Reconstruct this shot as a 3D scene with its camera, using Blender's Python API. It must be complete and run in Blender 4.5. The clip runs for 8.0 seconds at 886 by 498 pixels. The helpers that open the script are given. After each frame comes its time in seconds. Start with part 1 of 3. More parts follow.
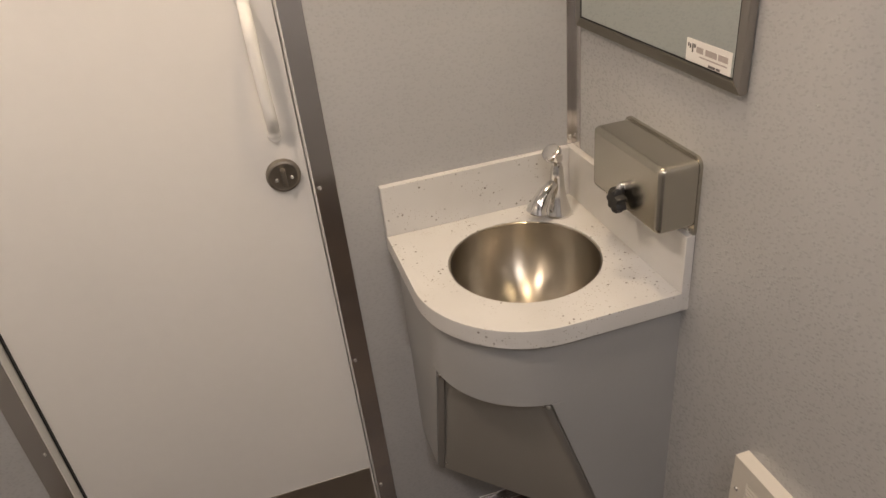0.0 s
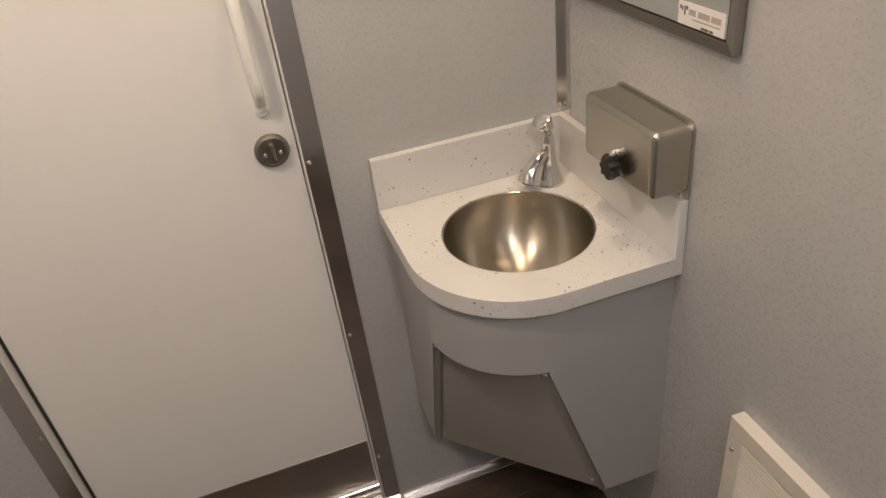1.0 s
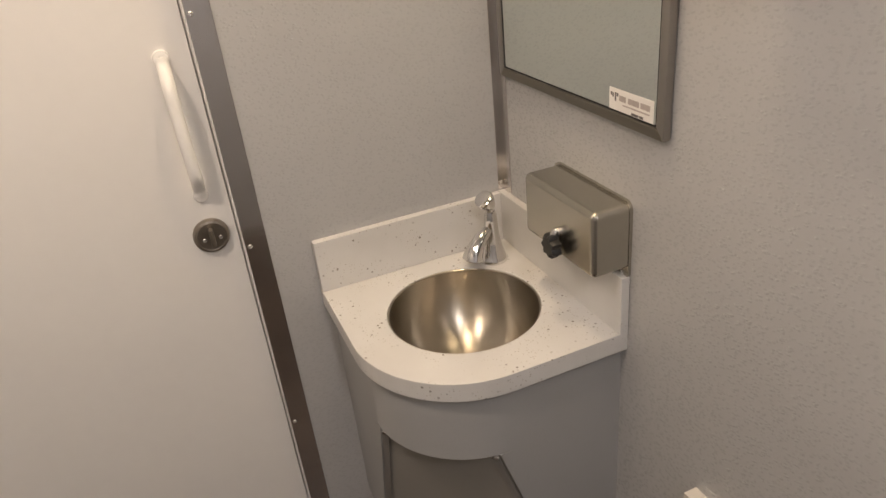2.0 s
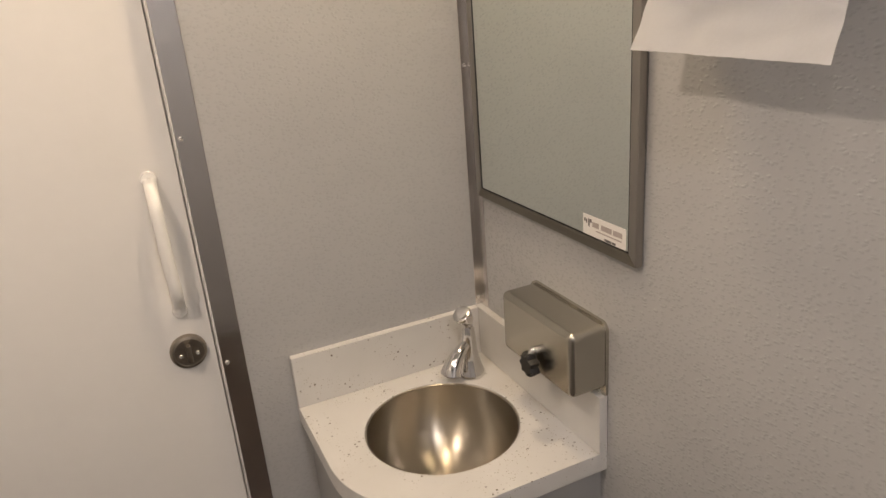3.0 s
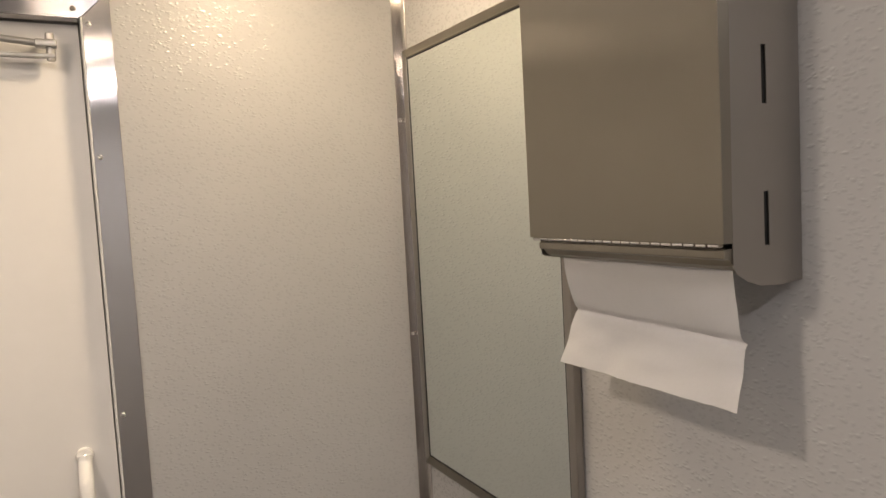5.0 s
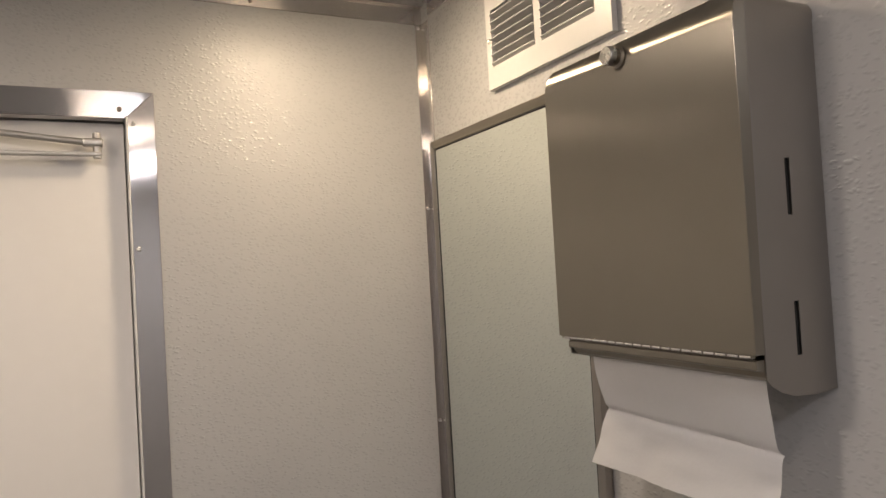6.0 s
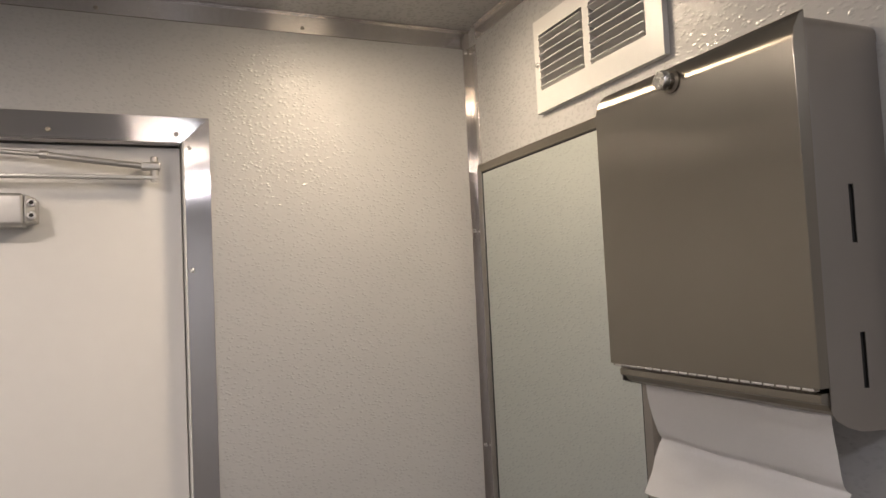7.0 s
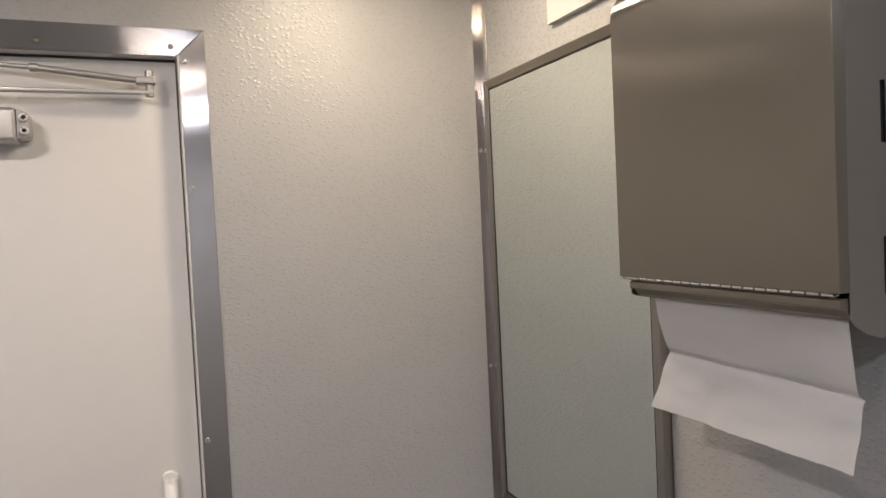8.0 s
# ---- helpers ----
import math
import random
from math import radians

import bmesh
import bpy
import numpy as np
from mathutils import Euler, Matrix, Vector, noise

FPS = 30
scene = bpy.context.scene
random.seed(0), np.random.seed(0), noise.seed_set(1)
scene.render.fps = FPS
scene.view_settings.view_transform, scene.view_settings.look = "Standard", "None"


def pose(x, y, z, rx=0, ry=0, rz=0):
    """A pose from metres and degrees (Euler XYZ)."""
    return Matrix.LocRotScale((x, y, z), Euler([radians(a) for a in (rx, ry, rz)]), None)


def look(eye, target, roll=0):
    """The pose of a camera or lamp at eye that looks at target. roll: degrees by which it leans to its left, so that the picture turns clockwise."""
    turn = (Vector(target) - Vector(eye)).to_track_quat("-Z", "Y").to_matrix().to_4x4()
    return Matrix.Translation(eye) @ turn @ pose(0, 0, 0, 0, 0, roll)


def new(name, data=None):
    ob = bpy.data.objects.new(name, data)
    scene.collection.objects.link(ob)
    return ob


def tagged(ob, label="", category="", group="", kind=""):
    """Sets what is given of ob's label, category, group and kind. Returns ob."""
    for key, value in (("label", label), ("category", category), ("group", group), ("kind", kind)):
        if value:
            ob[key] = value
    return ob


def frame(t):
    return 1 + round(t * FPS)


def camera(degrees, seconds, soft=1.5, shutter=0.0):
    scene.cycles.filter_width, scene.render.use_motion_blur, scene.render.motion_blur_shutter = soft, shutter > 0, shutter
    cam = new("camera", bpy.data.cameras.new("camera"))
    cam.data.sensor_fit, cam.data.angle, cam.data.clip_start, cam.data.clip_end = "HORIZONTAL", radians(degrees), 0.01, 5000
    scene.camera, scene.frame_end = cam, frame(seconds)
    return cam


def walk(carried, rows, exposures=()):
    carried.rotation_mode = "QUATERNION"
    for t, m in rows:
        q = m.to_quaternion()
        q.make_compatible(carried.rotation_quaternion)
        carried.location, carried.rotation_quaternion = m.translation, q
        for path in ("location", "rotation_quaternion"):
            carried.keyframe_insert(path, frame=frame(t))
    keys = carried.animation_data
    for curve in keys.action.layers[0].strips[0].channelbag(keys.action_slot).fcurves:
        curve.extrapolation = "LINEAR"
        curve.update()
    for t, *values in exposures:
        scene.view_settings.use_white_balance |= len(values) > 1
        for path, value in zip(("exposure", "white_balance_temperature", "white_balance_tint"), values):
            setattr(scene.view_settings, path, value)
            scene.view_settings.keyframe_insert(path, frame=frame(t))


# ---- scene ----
cam = camera(64.8, 8.0)
PATH = [
    (0, (-0.599, -1.205, 1.541), (-0.18, 0.461, 0.516), -6.4),
    (0.5, (-0.603, -1.206, 1.524), (-0.255, 0.385, 0.362), -8.6),
    (1, (-0.611, -1.198, 1.537), (-0.173, 0.419, 0.444), -7.4),
    (1.5, (-0.602, -1.182, 1.54), (-0.013, 0.439, 0.528), -6.2),
    (1.7, (-0.596, -1.181, 1.5435), (0.013, 0.446, 0.552), -6.2),
    (2.8, (-0.598, -1.186, 1.588), (0.117, 0.523, 0.8345), -5.1),
    (3, (-0.603, -1.182, 1.594), (0.157, 0.53, 0.893), -4.6),
    (3.5, (-0.596, -1.186, 1.61), (0.226, 0.543, 1.03), -3.5),
    (4, (-0.582, -1.184, 1.642), (0.306, 0.553, 1.204), -2.7),
    (4.5, (-0.576, -1.188, 1.677), (0.339, 0.565, 1.376), -2.8),
    (5, (-0.574, -1.198, 1.711), (0.369, 0.559, 1.567), -3.2),
    (5.2, (-0.578, -1.197, 1.723), (0.367, 0.561, 1.610), -3.2),
    (6.3, (-0.586, -1.211, 1.7585), (0.278, 0.590, 1.878), -3.4),
    (6.5, (-0.589, -1.213, 1.764), (0.252, 0.596, 1.915), -3.4),
    (7, (-0.591, -1.202, 1.755), (0.197, 0.633, 1.866), -2.8),
    (7.5, (-0.589, -1.191, 1.742), (0.192, 0.651, 1.767), -2.6),
    (8, (-0.584, -1.179, 1.729), (0.185, 0.666, 1.656), -2.8),
]
EXPOSURES = [(0, -0.06, 6900, 10), (1.7, -0.06, 6900, 10), (3.0, -0.19, 6950, 10), (3.5, -0.22, 6950, 10), (5.0, -0.36, 6800, 9), (6.5, -0.62, 6400, 10), (8.0, -0.58, 6050, 10)]
walk(cam, [(t, look(eye, target, roll)) for t, eye, target, roll in PATH], EXPOSURES)

# ---- light ----
world = bpy.data.worlds.new("world")
scene.world = world
world.use_nodes = True
world.node_tree.nodes["Background"].inputs[0].default_value = (0.5, 0.55, 0.6, 1)
world.node_tree.nodes["Background"].inputs[1].default_value = 0.02
WARM, MILD, COOL = (1.0, 0.78, 0.54), (1.0, 0.83, 0.70), (0.95, 0.91, 0.95)
POWER_WARM, POWER_MILD, POWER_COOL = 134.0, 272.0, 280.0


# ---- materials ----
def nodes_of(name):
    m = bpy.data.materials.new(name)
    m.use_nodes = True
    return m, m.node_tree, m.node_tree.nodes["Principled BSDF"]


def add(tree, kind, **values):
    n = tree.nodes.new(kind)
    for k, v in values.items():
        n.inputs[k].default_value = v
    return n


def coords(tree, scale=(1, 1, 1)):
    c = tree.nodes.new("ShaderNodeTexCoord")
    m = tree.nodes.new("ShaderNodeMapping")
    m.inputs["Scale"].default_value = scale
    tree.links.new(c.outputs["Object"], m.inputs["Vector"])
    return m.outputs["Vector"]


def ramp(tree, source, stops):
    r = tree.nodes.new("ShaderNodeValToRGB")
    while len(r.color_ramp.elements) < len(stops):
        r.color_ramp.elements.new(0.5)
    for e, (p, c) in zip(r.color_ramp.elements, stops):
        e.position, e.color = p, (*c, 1) if len(c) == 3 else c
    tree.links.new(source, r.inputs["Fac"])
    return r.outputs["Color"]


def bump(tree, bsdf, height, strength, distance):
    b = add(tree, "ShaderNodeBump", Strength=strength, Distance=distance)
    tree.links.new(height, b.inputs["Height"])
    tree.links.new(b.outputs["Normal"], bsdf.inputs["Normal"])
    return b


def painted(name, colour, rough, spread=0.06, patch=3.0, grain=60.0, relief=0.0, metal=0.0, spec=0.5):
    """A plain surface with slow patches and fine grain in colour and gloss."""
    m, t, b = nodes_of(name)
    v = coords(t)
    slow = add(t, "ShaderNodeTexNoise", Scale=patch, Detail=4.0, Roughness=0.6)
    fine = add(t, "ShaderNodeTexNoise", Scale=grain, Detail=3.0)
    for n in (slow, fine):
        t.links.new(v, n.inputs["Vector"])
    both = add(t, "ShaderNodeMath")
    both.operation = "MULTIPLY_ADD"
    both.inputs[1].default_value = 0.35
    t.links.new(fine.outputs["Fac"], both.inputs[0])
    t.links.new(slow.outputs["Fac"], both.inputs[2])
    lo, hi = [tuple(c * (1 + s * spread) for c in colour) for s in (-1, 1)]
    t.links.new(ramp(t, both.outputs[0], [(0.4, lo), (0.95, hi)]), b.inputs["Base Color"])
    t.links.new(ramp(t, both.outputs[0], [(0.4, (rough * 0.85,) * 3), (0.95, (min(1, rough * 1.15),) * 3)]), b.inputs["Roughness"])
    b.inputs["Metallic"].default_value = metal
    b.inputs["Specular IOR Level"].default_value = spec
    if relief:
        bump(t, b, fine.outputs["Fac"], 0.4, relief)
    return m


def pebbled(name, colour, rough=0.46, relief=0.00062):
    """Moulded plastic wall lining: flat satin ground with low, glossy, slightly flattened pebbles."""
    m, t, b = nodes_of(name)
    v = coords(t, (0.8, 0.8, 1.3))
    slow = add(t, "ShaderNodeTexNoise", Scale=2.2, Detail=4.0, Roughness=0.6)
    bend = add(t, "ShaderNodeTexNoise", Scale=60.0, Detail=2.0)
    cells = add(t, "ShaderNodeTexVoronoi", Scale=152.0)
    pick = add(t, "ShaderNodeTexNoise", Scale=95.0, Detail=2.0, Roughness=0.6)
    swell = add(t, "ShaderNodeTexNoise", Scale=120.0, Detail=1.0)
    mix = add(t, "ShaderNodeVectorMath")
    mix.operation = "SCALE"
    mix.inputs["Scale"].default_value = 0.010
    plus = add(t, "ShaderNodeVectorMath")
    for n in (slow, bend, pick, swell):
        t.links.new(v, n.inputs["Vector"])
    t.links.new(bend.outputs["Color"], mix.inputs[0])
    t.links.new(v, plus.inputs[0])
    t.links.new(mix.outputs[0], plus.inputs[1])
    t.links.new(plus.outputs[0], cells.inputs["Vector"])
    rise = add(t, "ShaderNodeMapRange")
    rise.interpolation_type = "SMOOTHSTEP"
    rise.inputs["From Min"].default_value, rise.inputs["From Max"].default_value = 0.58, 0.0
    t.links.new(cells.outputs["Distance"], rise.inputs["Value"])
    keep = ramp(t, pick.outputs["Fac"], [(0.38, (0.1,) * 3), (0.54, (1, 1, 1))])
    mul = add(t, "ShaderNodeMath")
    mul.operation = "MULTIPLY"
    t.links.new(rise.outputs[0], mul.inputs[0])
    t.links.new(keep, mul.inputs[1])
    both = add(t, "ShaderNodeMath")
    both.operation = "MULTIPLY_ADD"
    both.inputs[1].default_value = 0.35
    t.links.new(swell.outputs["Fac"], both.inputs[0])
    t.links.new(mul.outputs[0], both.inputs[2])
    bump(t, b, both.outputs[0], 0.52, relief)
    skin = add(t, "ShaderNodeBump", Strength=1.0, Distance=relief)
    t.links.new(both.outputs[0], skin.inputs["Height"])
    t.links.new(skin.outputs["Normal"], b.inputs["Coat Normal"])
    t.links.new(ramp(t, mul.outputs[0], [(0.04, (0.05,) * 3), (0.24, (1, 1, 1))]), b.inputs["Coat Weight"])
    b.inputs["Coat IOR"].default_value = 1.55
    b.inputs["Coat Roughness"].default_value = 0.08
    lo, hi = [tuple(c * s for c in colour) for s in (0.95, 1.05)]
    t.links.new(ramp(t, slow.outputs["Fac"], [(0.3, lo), (0.7, hi)]), b.inputs["Base Color"])
    t.links.new(ramp(t, slow.outputs["Fac"], [(0.3, (rough * 0.9,) * 3), (0.7, (rough * 1.12,) * 3)]), b.inputs["Roughness"])
    return m


def brushed(name, colour, rough, stretch, spread=0.025, aniso=0.0, radial=False, turn=0.0):
    """Metal with grain along the axis whose stretch is smallest."""
    m, t, b = nodes_of(name)
    grain = add(t, "ShaderNodeTexNoise", Scale=1.0, Detail=2.0, Roughness=0.5)
    t.links.new(coords(t, stretch), grain.inputs["Vector"])
    slow = add(t, "ShaderNodeTexNoise", Scale=9.0, Detail=4.0, Roughness=0.6)
    t.links.new(coords(t), slow.inputs["Vector"])
    both = add(t, "ShaderNodeMath")
    both.operation = "MULTIPLY_ADD"
    both.inputs[1].default_value = 0.6
    t.links.new(slow.outputs["Fac"], both.inputs[0])
    t.links.new(grain.outputs["Fac"], both.inputs[2])
    lo, hi = [tuple(min(1, c * (1 + s * spread)) for c in colour) for s in (-1, 1)]
    t.links.new(ramp(t, slow.outputs["Fac"], [(0.3, lo), (0.7, hi)]), b.inputs["Base Color"])
    t.links.new(ramp(t, both.outputs[0], [(0.3, (rough * 0.993,) * 3), (1.0, (rough * 1.007,) * 3)]), b.inputs["Roughness"])
    b.inputs["Metallic"].default_value = 1.0
    if aniso:
        b.inputs["Anisotropic"].default_value = aniso
        g = t.nodes.new("ShaderNodeTangent")
        if radial:
            g.direction_type, g.axis = "RADIAL", "Z"
            b.inputs["Anisotropic Rotation"].default_value = 0.25
        else:
            g.direction_type, g.uv_map = "UV_MAP", "grain"
            b.inputs["Anisotropic Rotation"].default_value = turn
        t.links.new(g.outputs[0], b.inputs["Tangent"])
    return m


def speckled(name):
    """White cast stone with a few dark and tan chips, loosely clustered."""
    m, t, b = nodes_of(name)
    v = coords(t)
    slow = add(t, "ShaderNodeTexNoise", Scale=7.0, Detail=4.0)
    t.links.new(v, slow.inputs["Vector"])
    base = ramp(t, slow.outputs["Fac"], [(0.3, (0.60, 0.585, 0.56)), (0.7, (0.67, 0.66, 0.64))])
    cluster = add(t, "ShaderNodeTexNoise", Scale=16.0, Detail=2.0)
    t.links.new(v, cluster.inputs["Vector"])
    where = ramp(t, cluster.outputs["Fac"], [(0.45, (0, 0, 0)), (0.58, (1, 1, 1))])
    for scale, size, share, colour in ((105.0, 0.25, 0.72, (0.18, 0.155, 0.13)), (230.0, 0.28, 0.62, (0.40, 0.36, 0.31))):
        chip = add(t, "ShaderNodeTexVoronoi", Scale=scale)
        t.links.new(v, chip.inputs["Vector"])
        sep = t.nodes.new("ShaderNodeSeparateColor")
        t.links.new(chip.outputs["Color"], sep.inputs[0])
        near = ramp(t, chip.outputs["Distance"], [(size * 0.75, (1, 1, 1)), (size, (0, 0, 0))])
        some = ramp(t, sep.outputs["Red"], [(share, (0, 0, 0)), (share + 0.04, (1, 1, 1))])
        a = add(t, "ShaderNodeMath")
        c = add(t, "ShaderNodeMath")
        a.operation = c.operation = "MULTIPLY"
        t.links.new(near, a.inputs[0])
        t.links.new(some, a.inputs[1])
        t.links.new(a.outputs[0], c.inputs[0])
        t.links.new(where, c.inputs[1])
        mix = t.nodes.new("ShaderNodeMix")
        mix.data_type = "RGBA"
        t.links.new(c.outputs[0], mix.inputs[0])
        t.links.new(base, mix.inputs[6])
        mix.inputs[7].default_value = (*colour, 1)
        base = mix.outputs[2]
    t.links.new(base, b.inputs["Base Color"])
    b.inputs["Roughness"].default_value = 0.28
    return m


def planked(name):
    """Dark brown vinyl with long wood grain."""
    m, t, b = nodes_of(name)
    grain = add(t, "ShaderNodeTexNoise", Scale=1.0, Detail=6.0, Roughness=0.7)
    t.links.new(coords(t, (6, 70, 20)), grain.inputs["Vector"])
    info = t.nodes.new("ShaderNodeObjectInfo")
    mixed = add(t, "ShaderNodeMath")
    mixed.operation = "MULTIPLY_ADD"
    mixed.inputs[1].default_value = 0.25
    t.links.new(info.outputs["Random"], mixed.inputs[0])
    t.links.new(grain.outputs["Fac"], mixed.inputs[2])
    t.links.new(ramp(t, mixed.outputs[0], [(0.35, (0.022, 0.014, 0.009)), (0.6, (0.055, 0.036, 0.024)), (0.9, (0.09, 0.062, 0.042))]), b.inputs["Base Color"])
    b.inputs["Roughness"].default_value = 0.5
    bump(t, b, grain.outputs["Fac"], 0.3, 0.0004)
    return m


def glowing(name, colour, power):
    m, t, b = nodes_of(name)
    b.inputs["Base Color"].default_value = (0.9, 0.9, 0.88, 1)
    b.inputs["Emission Color"].default_value = (*colour, 1)
    b.inputs["Emission Strength"].default_value = power
    return m


WALL = pebbled("pebbled_grey_lining", (0.43, 0.43, 0.43))
CEILING = pebbled("pebbled_grey_ceiling", (0.40, 0.40, 0.395), 0.42, 0.00012)
DOOR = painted("white_door_laminate", (0.77, 0.755, 0.73), 0.32, 0.03, 2.0, 40, 0.0001)
WHITE = painted("white_enamel", (0.63, 0.625, 0.61), 0.35, 0.04, 6.0, 90)
IVORY = painted("ivory_enamel", (0.66, 0.62, 0.55), 0.4, 0.04, 6.0, 90)
HANDLE = painted("white_moulded_plastic", (0.80, 0.79, 0.76), 0.3, 0.03, 12.0, 120)
LAMINATE = painted("grey_laminate", (0.36, 0.36, 0.355), 0.42, 0.05, 4.0, 200, 0.00006)
PANEL = painted("taupe_laminate", (0.30, 0.285, 0.255), 0.42, 0.06, 5.0, 200, 0.00006)
ALU_UP = brushed("satin_aluminium_upright", (0.76, 0.73, 0.71), 0.15, (300, 300, 4), aniso=0.97, turn=0.25)
ALU_X = brushed("satin_aluminium_along", (0.76, 0.73, 0.71), 0.15, (4, 300, 300), aniso=0.97)
ALU_Y = brushed("satin_aluminium_deep", (0.76, 0.73, 0.71), 0.15, (300, 4, 300), aniso=0.97)
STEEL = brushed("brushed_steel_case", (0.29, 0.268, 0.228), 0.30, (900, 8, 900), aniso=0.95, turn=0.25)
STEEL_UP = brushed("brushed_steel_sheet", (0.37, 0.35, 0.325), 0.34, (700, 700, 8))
SATIN = brushed("satin_steel_tank", (0.50, 0.475, 0.42), 0.26, (600, 8, 600), aniso=0.7)
BOWL = brushed("spun_steel_bowl", (0.43, 0.39, 0.325), 0.305, (3, 3, 3), aniso=0.8, radial=True)
KICK = brushed("brushed_kick_plate", (0.50, 0.46, 0.40), 0.30, (5, 400, 400))
STRIP = painted("grey_metal_strip", (0.33, 0.32, 0.305), 0.4, 0.06, 30.0, 150, metal=0.5)
CHROME = painted("chrome", (0.74, 0.73, 0.72), 0.10, 0.03, 20.0, 90, metal=1.0)
NICKEL = painted("dark_nickel", (0.33, 0.295, 0.25), 0.36, 0.15, 30.0, 120, metal=1.0)
SCREW = painted("zinc_screw", (0.82, 0.81, 0.79), 0.28, 0.08, 60.0, 300, metal=1.0)
CLOSER = painted("silver_closer_paint", (0.50, 0.49, 0.47), 0.36, 0.06, 30.0, 150, metal=0.7)
BLACK = painted("black_rubber", (0.012, 0.012, 0.012), 0.4, 0.2, 30.0, 200)
# near-black: puts the shade of holes, slots and hollow spaces into the colour
DARK = painted("dark_gap", (0.02, 0.019, 0.018), 0.8, 0.2, 30.0, 100)
PAPER = painted("white_paper", (0.80, 0.80, 0.81), 0.9, 0.02, 14.0, 260, 0.0003, spec=0.1)
CARD = painted("white_sticker", (0.78, 0.76, 0.73), 0.5, 0.02, 20.0, 100)
INK = painted("grey_ink", (0.13, 0.12, 0.12), 0.6, 0.1, 50.0, 200)
INK_PALE = painted("pale_ink", (0.42, 0.37, 0.35), 0.6, 0.1, 50.0, 200)
FLOOR = planked("brown_vinyl_plank")
GLASS = painted("silvered_mirror", (0.82, 0.87, 0.83), 0.02, 0.01, 3.0, 20, metal=1.0)
LENS_WARM = glowing("warm_lamp_lens", WARM, POWER_WARM)
LENS_DIM = glowing("lamp_lens_dim_rim", MILD, 8.0)
LENS_EDGE = glowing("lamp_lens_rim", WARM, 9.0)
LENS_MILD = glowing("mild_lamp_lens", MILD, POWER_MILD)
LENS_OVER = glowing("overhead_lamp_lens", MILD, 48.0)
LENS_COOL = glowing("cool_lamp_lens", COOL, POWER_COOL)

# ---- builders ----
BASE = {}


def thing(name, at, label, category="", group="", kind=""):
    ob = new(name)
    ob.empty_display_size = 0.05
    ob.location = at
    BASE[ob] = Vector(at)
    return tagged(ob, label, category, group, kind)


def part(name, bm, material, parent, label="", smooth=40):
    """One mesh, given in world metres, linked under a thing or a part."""
    base = BASE[parent]
    bmesh.ops.translate(bm, vec=-base, verts=bm.verts)
    bmesh.ops.recalc_face_normals(bm, faces=bm.faces)
    uv = bm.loops.layers.uv.new("grain")
    for f in bm.faces:
        flat = abs(f.normal.z) > 0.7
        for l in f.loops:
            c = l.vert.co
            l[uv].uv = (c.x, c.y) if flat else (c.z, c.x + c.y)
    me = bpy.data.meshes.new(name)
    bm.to_mesh(me)
    bm.free()
    me.materials.append(material)
    if smooth:
        me.shade_smooth()
        me.set_sharp_from_angle(angle=radians(smooth))
    ob = new(name, me)
    if smooth:
        ob.modifiers.new("weighted", "WEIGHTED_NORMAL").keep_sharp = True
    ob.parent = parent
    BASE[ob] = base
    return tagged(ob, label)


def solid(name, bm, material, at, label, category="", kind="", smooth=40):
    """A thing that is one mesh, with its origin at its base."""
    at = Vector(at)
    bmesh.ops.translate(bm, vec=-at, verts=bm.verts)
    bmesh.ops.recalc_face_normals(bm, faces=bm.faces)
    me = bpy.data.meshes.new(name)
    bm.to_mesh(me)
    bm.free()
    me.materials.append(material)
    if smooth:
        me.shade_smooth()
        me.set_sharp_from_angle(angle=radians(smooth))
    ob = new(name, me)
    if smooth:
        ob.modifiers.new("weighted", "WEIGHTED_NORMAL").keep_sharp = True
    ob.location = at
    BASE[ob] = at
    return tagged(ob, label, category, "", kind)


def round_edges(bm, width, segments=2, edges=None):
    if width:
        bmesh.ops.bevel(bm, geom=edges or list(bm.edges), offset=width, segments=segments, profile=0.5, affect="EDGES", clamp_overlap=True)
    return bm


def box(x0, x1, y0, y1, z0, z1, edge=0.0, segments=2):
    bm = bmesh.new()
    bmesh.ops.create_cube(bm, size=1, matrix=Matrix.Translation(((x0 + x1) / 2, (y0 + y1) / 2, (z0 + z1) / 2)) @ Matrix.Diagonal((abs(x1 - x0), abs(y1 - y0), abs(z1 - z0), 1)))
    return round_edges(bm, edge, segments)


def along(p, q):
    p, q = Vector(p), Vector(q)
    return Matrix.Translation(p) @ (q - p).to_track_quat("Z", "Y").to_matrix().to_4x4()


def lathe(profile, m, n=32, caps=True):
    """Turns (radius, height) pairs round the z axis of the pose m."""
    bm = bmesh.new()
    rings = [[bm.verts.new(m @ Vector((r * math.cos(2 * math.pi * i / n), r * math.sin(2 * math.pi * i / n), h))) for i in range(n)] for r, h in profile]
    for a, b in zip(rings, rings[1:]):
        for i in range(n):
            bm.faces.new((a[i], a[(i + 1) % n], b[(i + 1) % n], b[i]))
    if caps:
        bm.faces.new(rings[0][::-1])
        bm.faces.new(rings[-1])
    return bm


def rod(p, q, r, n=16, r2=None, edge=0.0):
    length = (Vector(q) - Vector(p)).length
    r2 = r if r2 is None else r2
    prof = [(r - edge, 0), (r, edge), (r2, length - edge), (r2 - edge, length)] if edge else [(r, 0), (r2, length)]
    return lathe(prof, along(p, q), n)


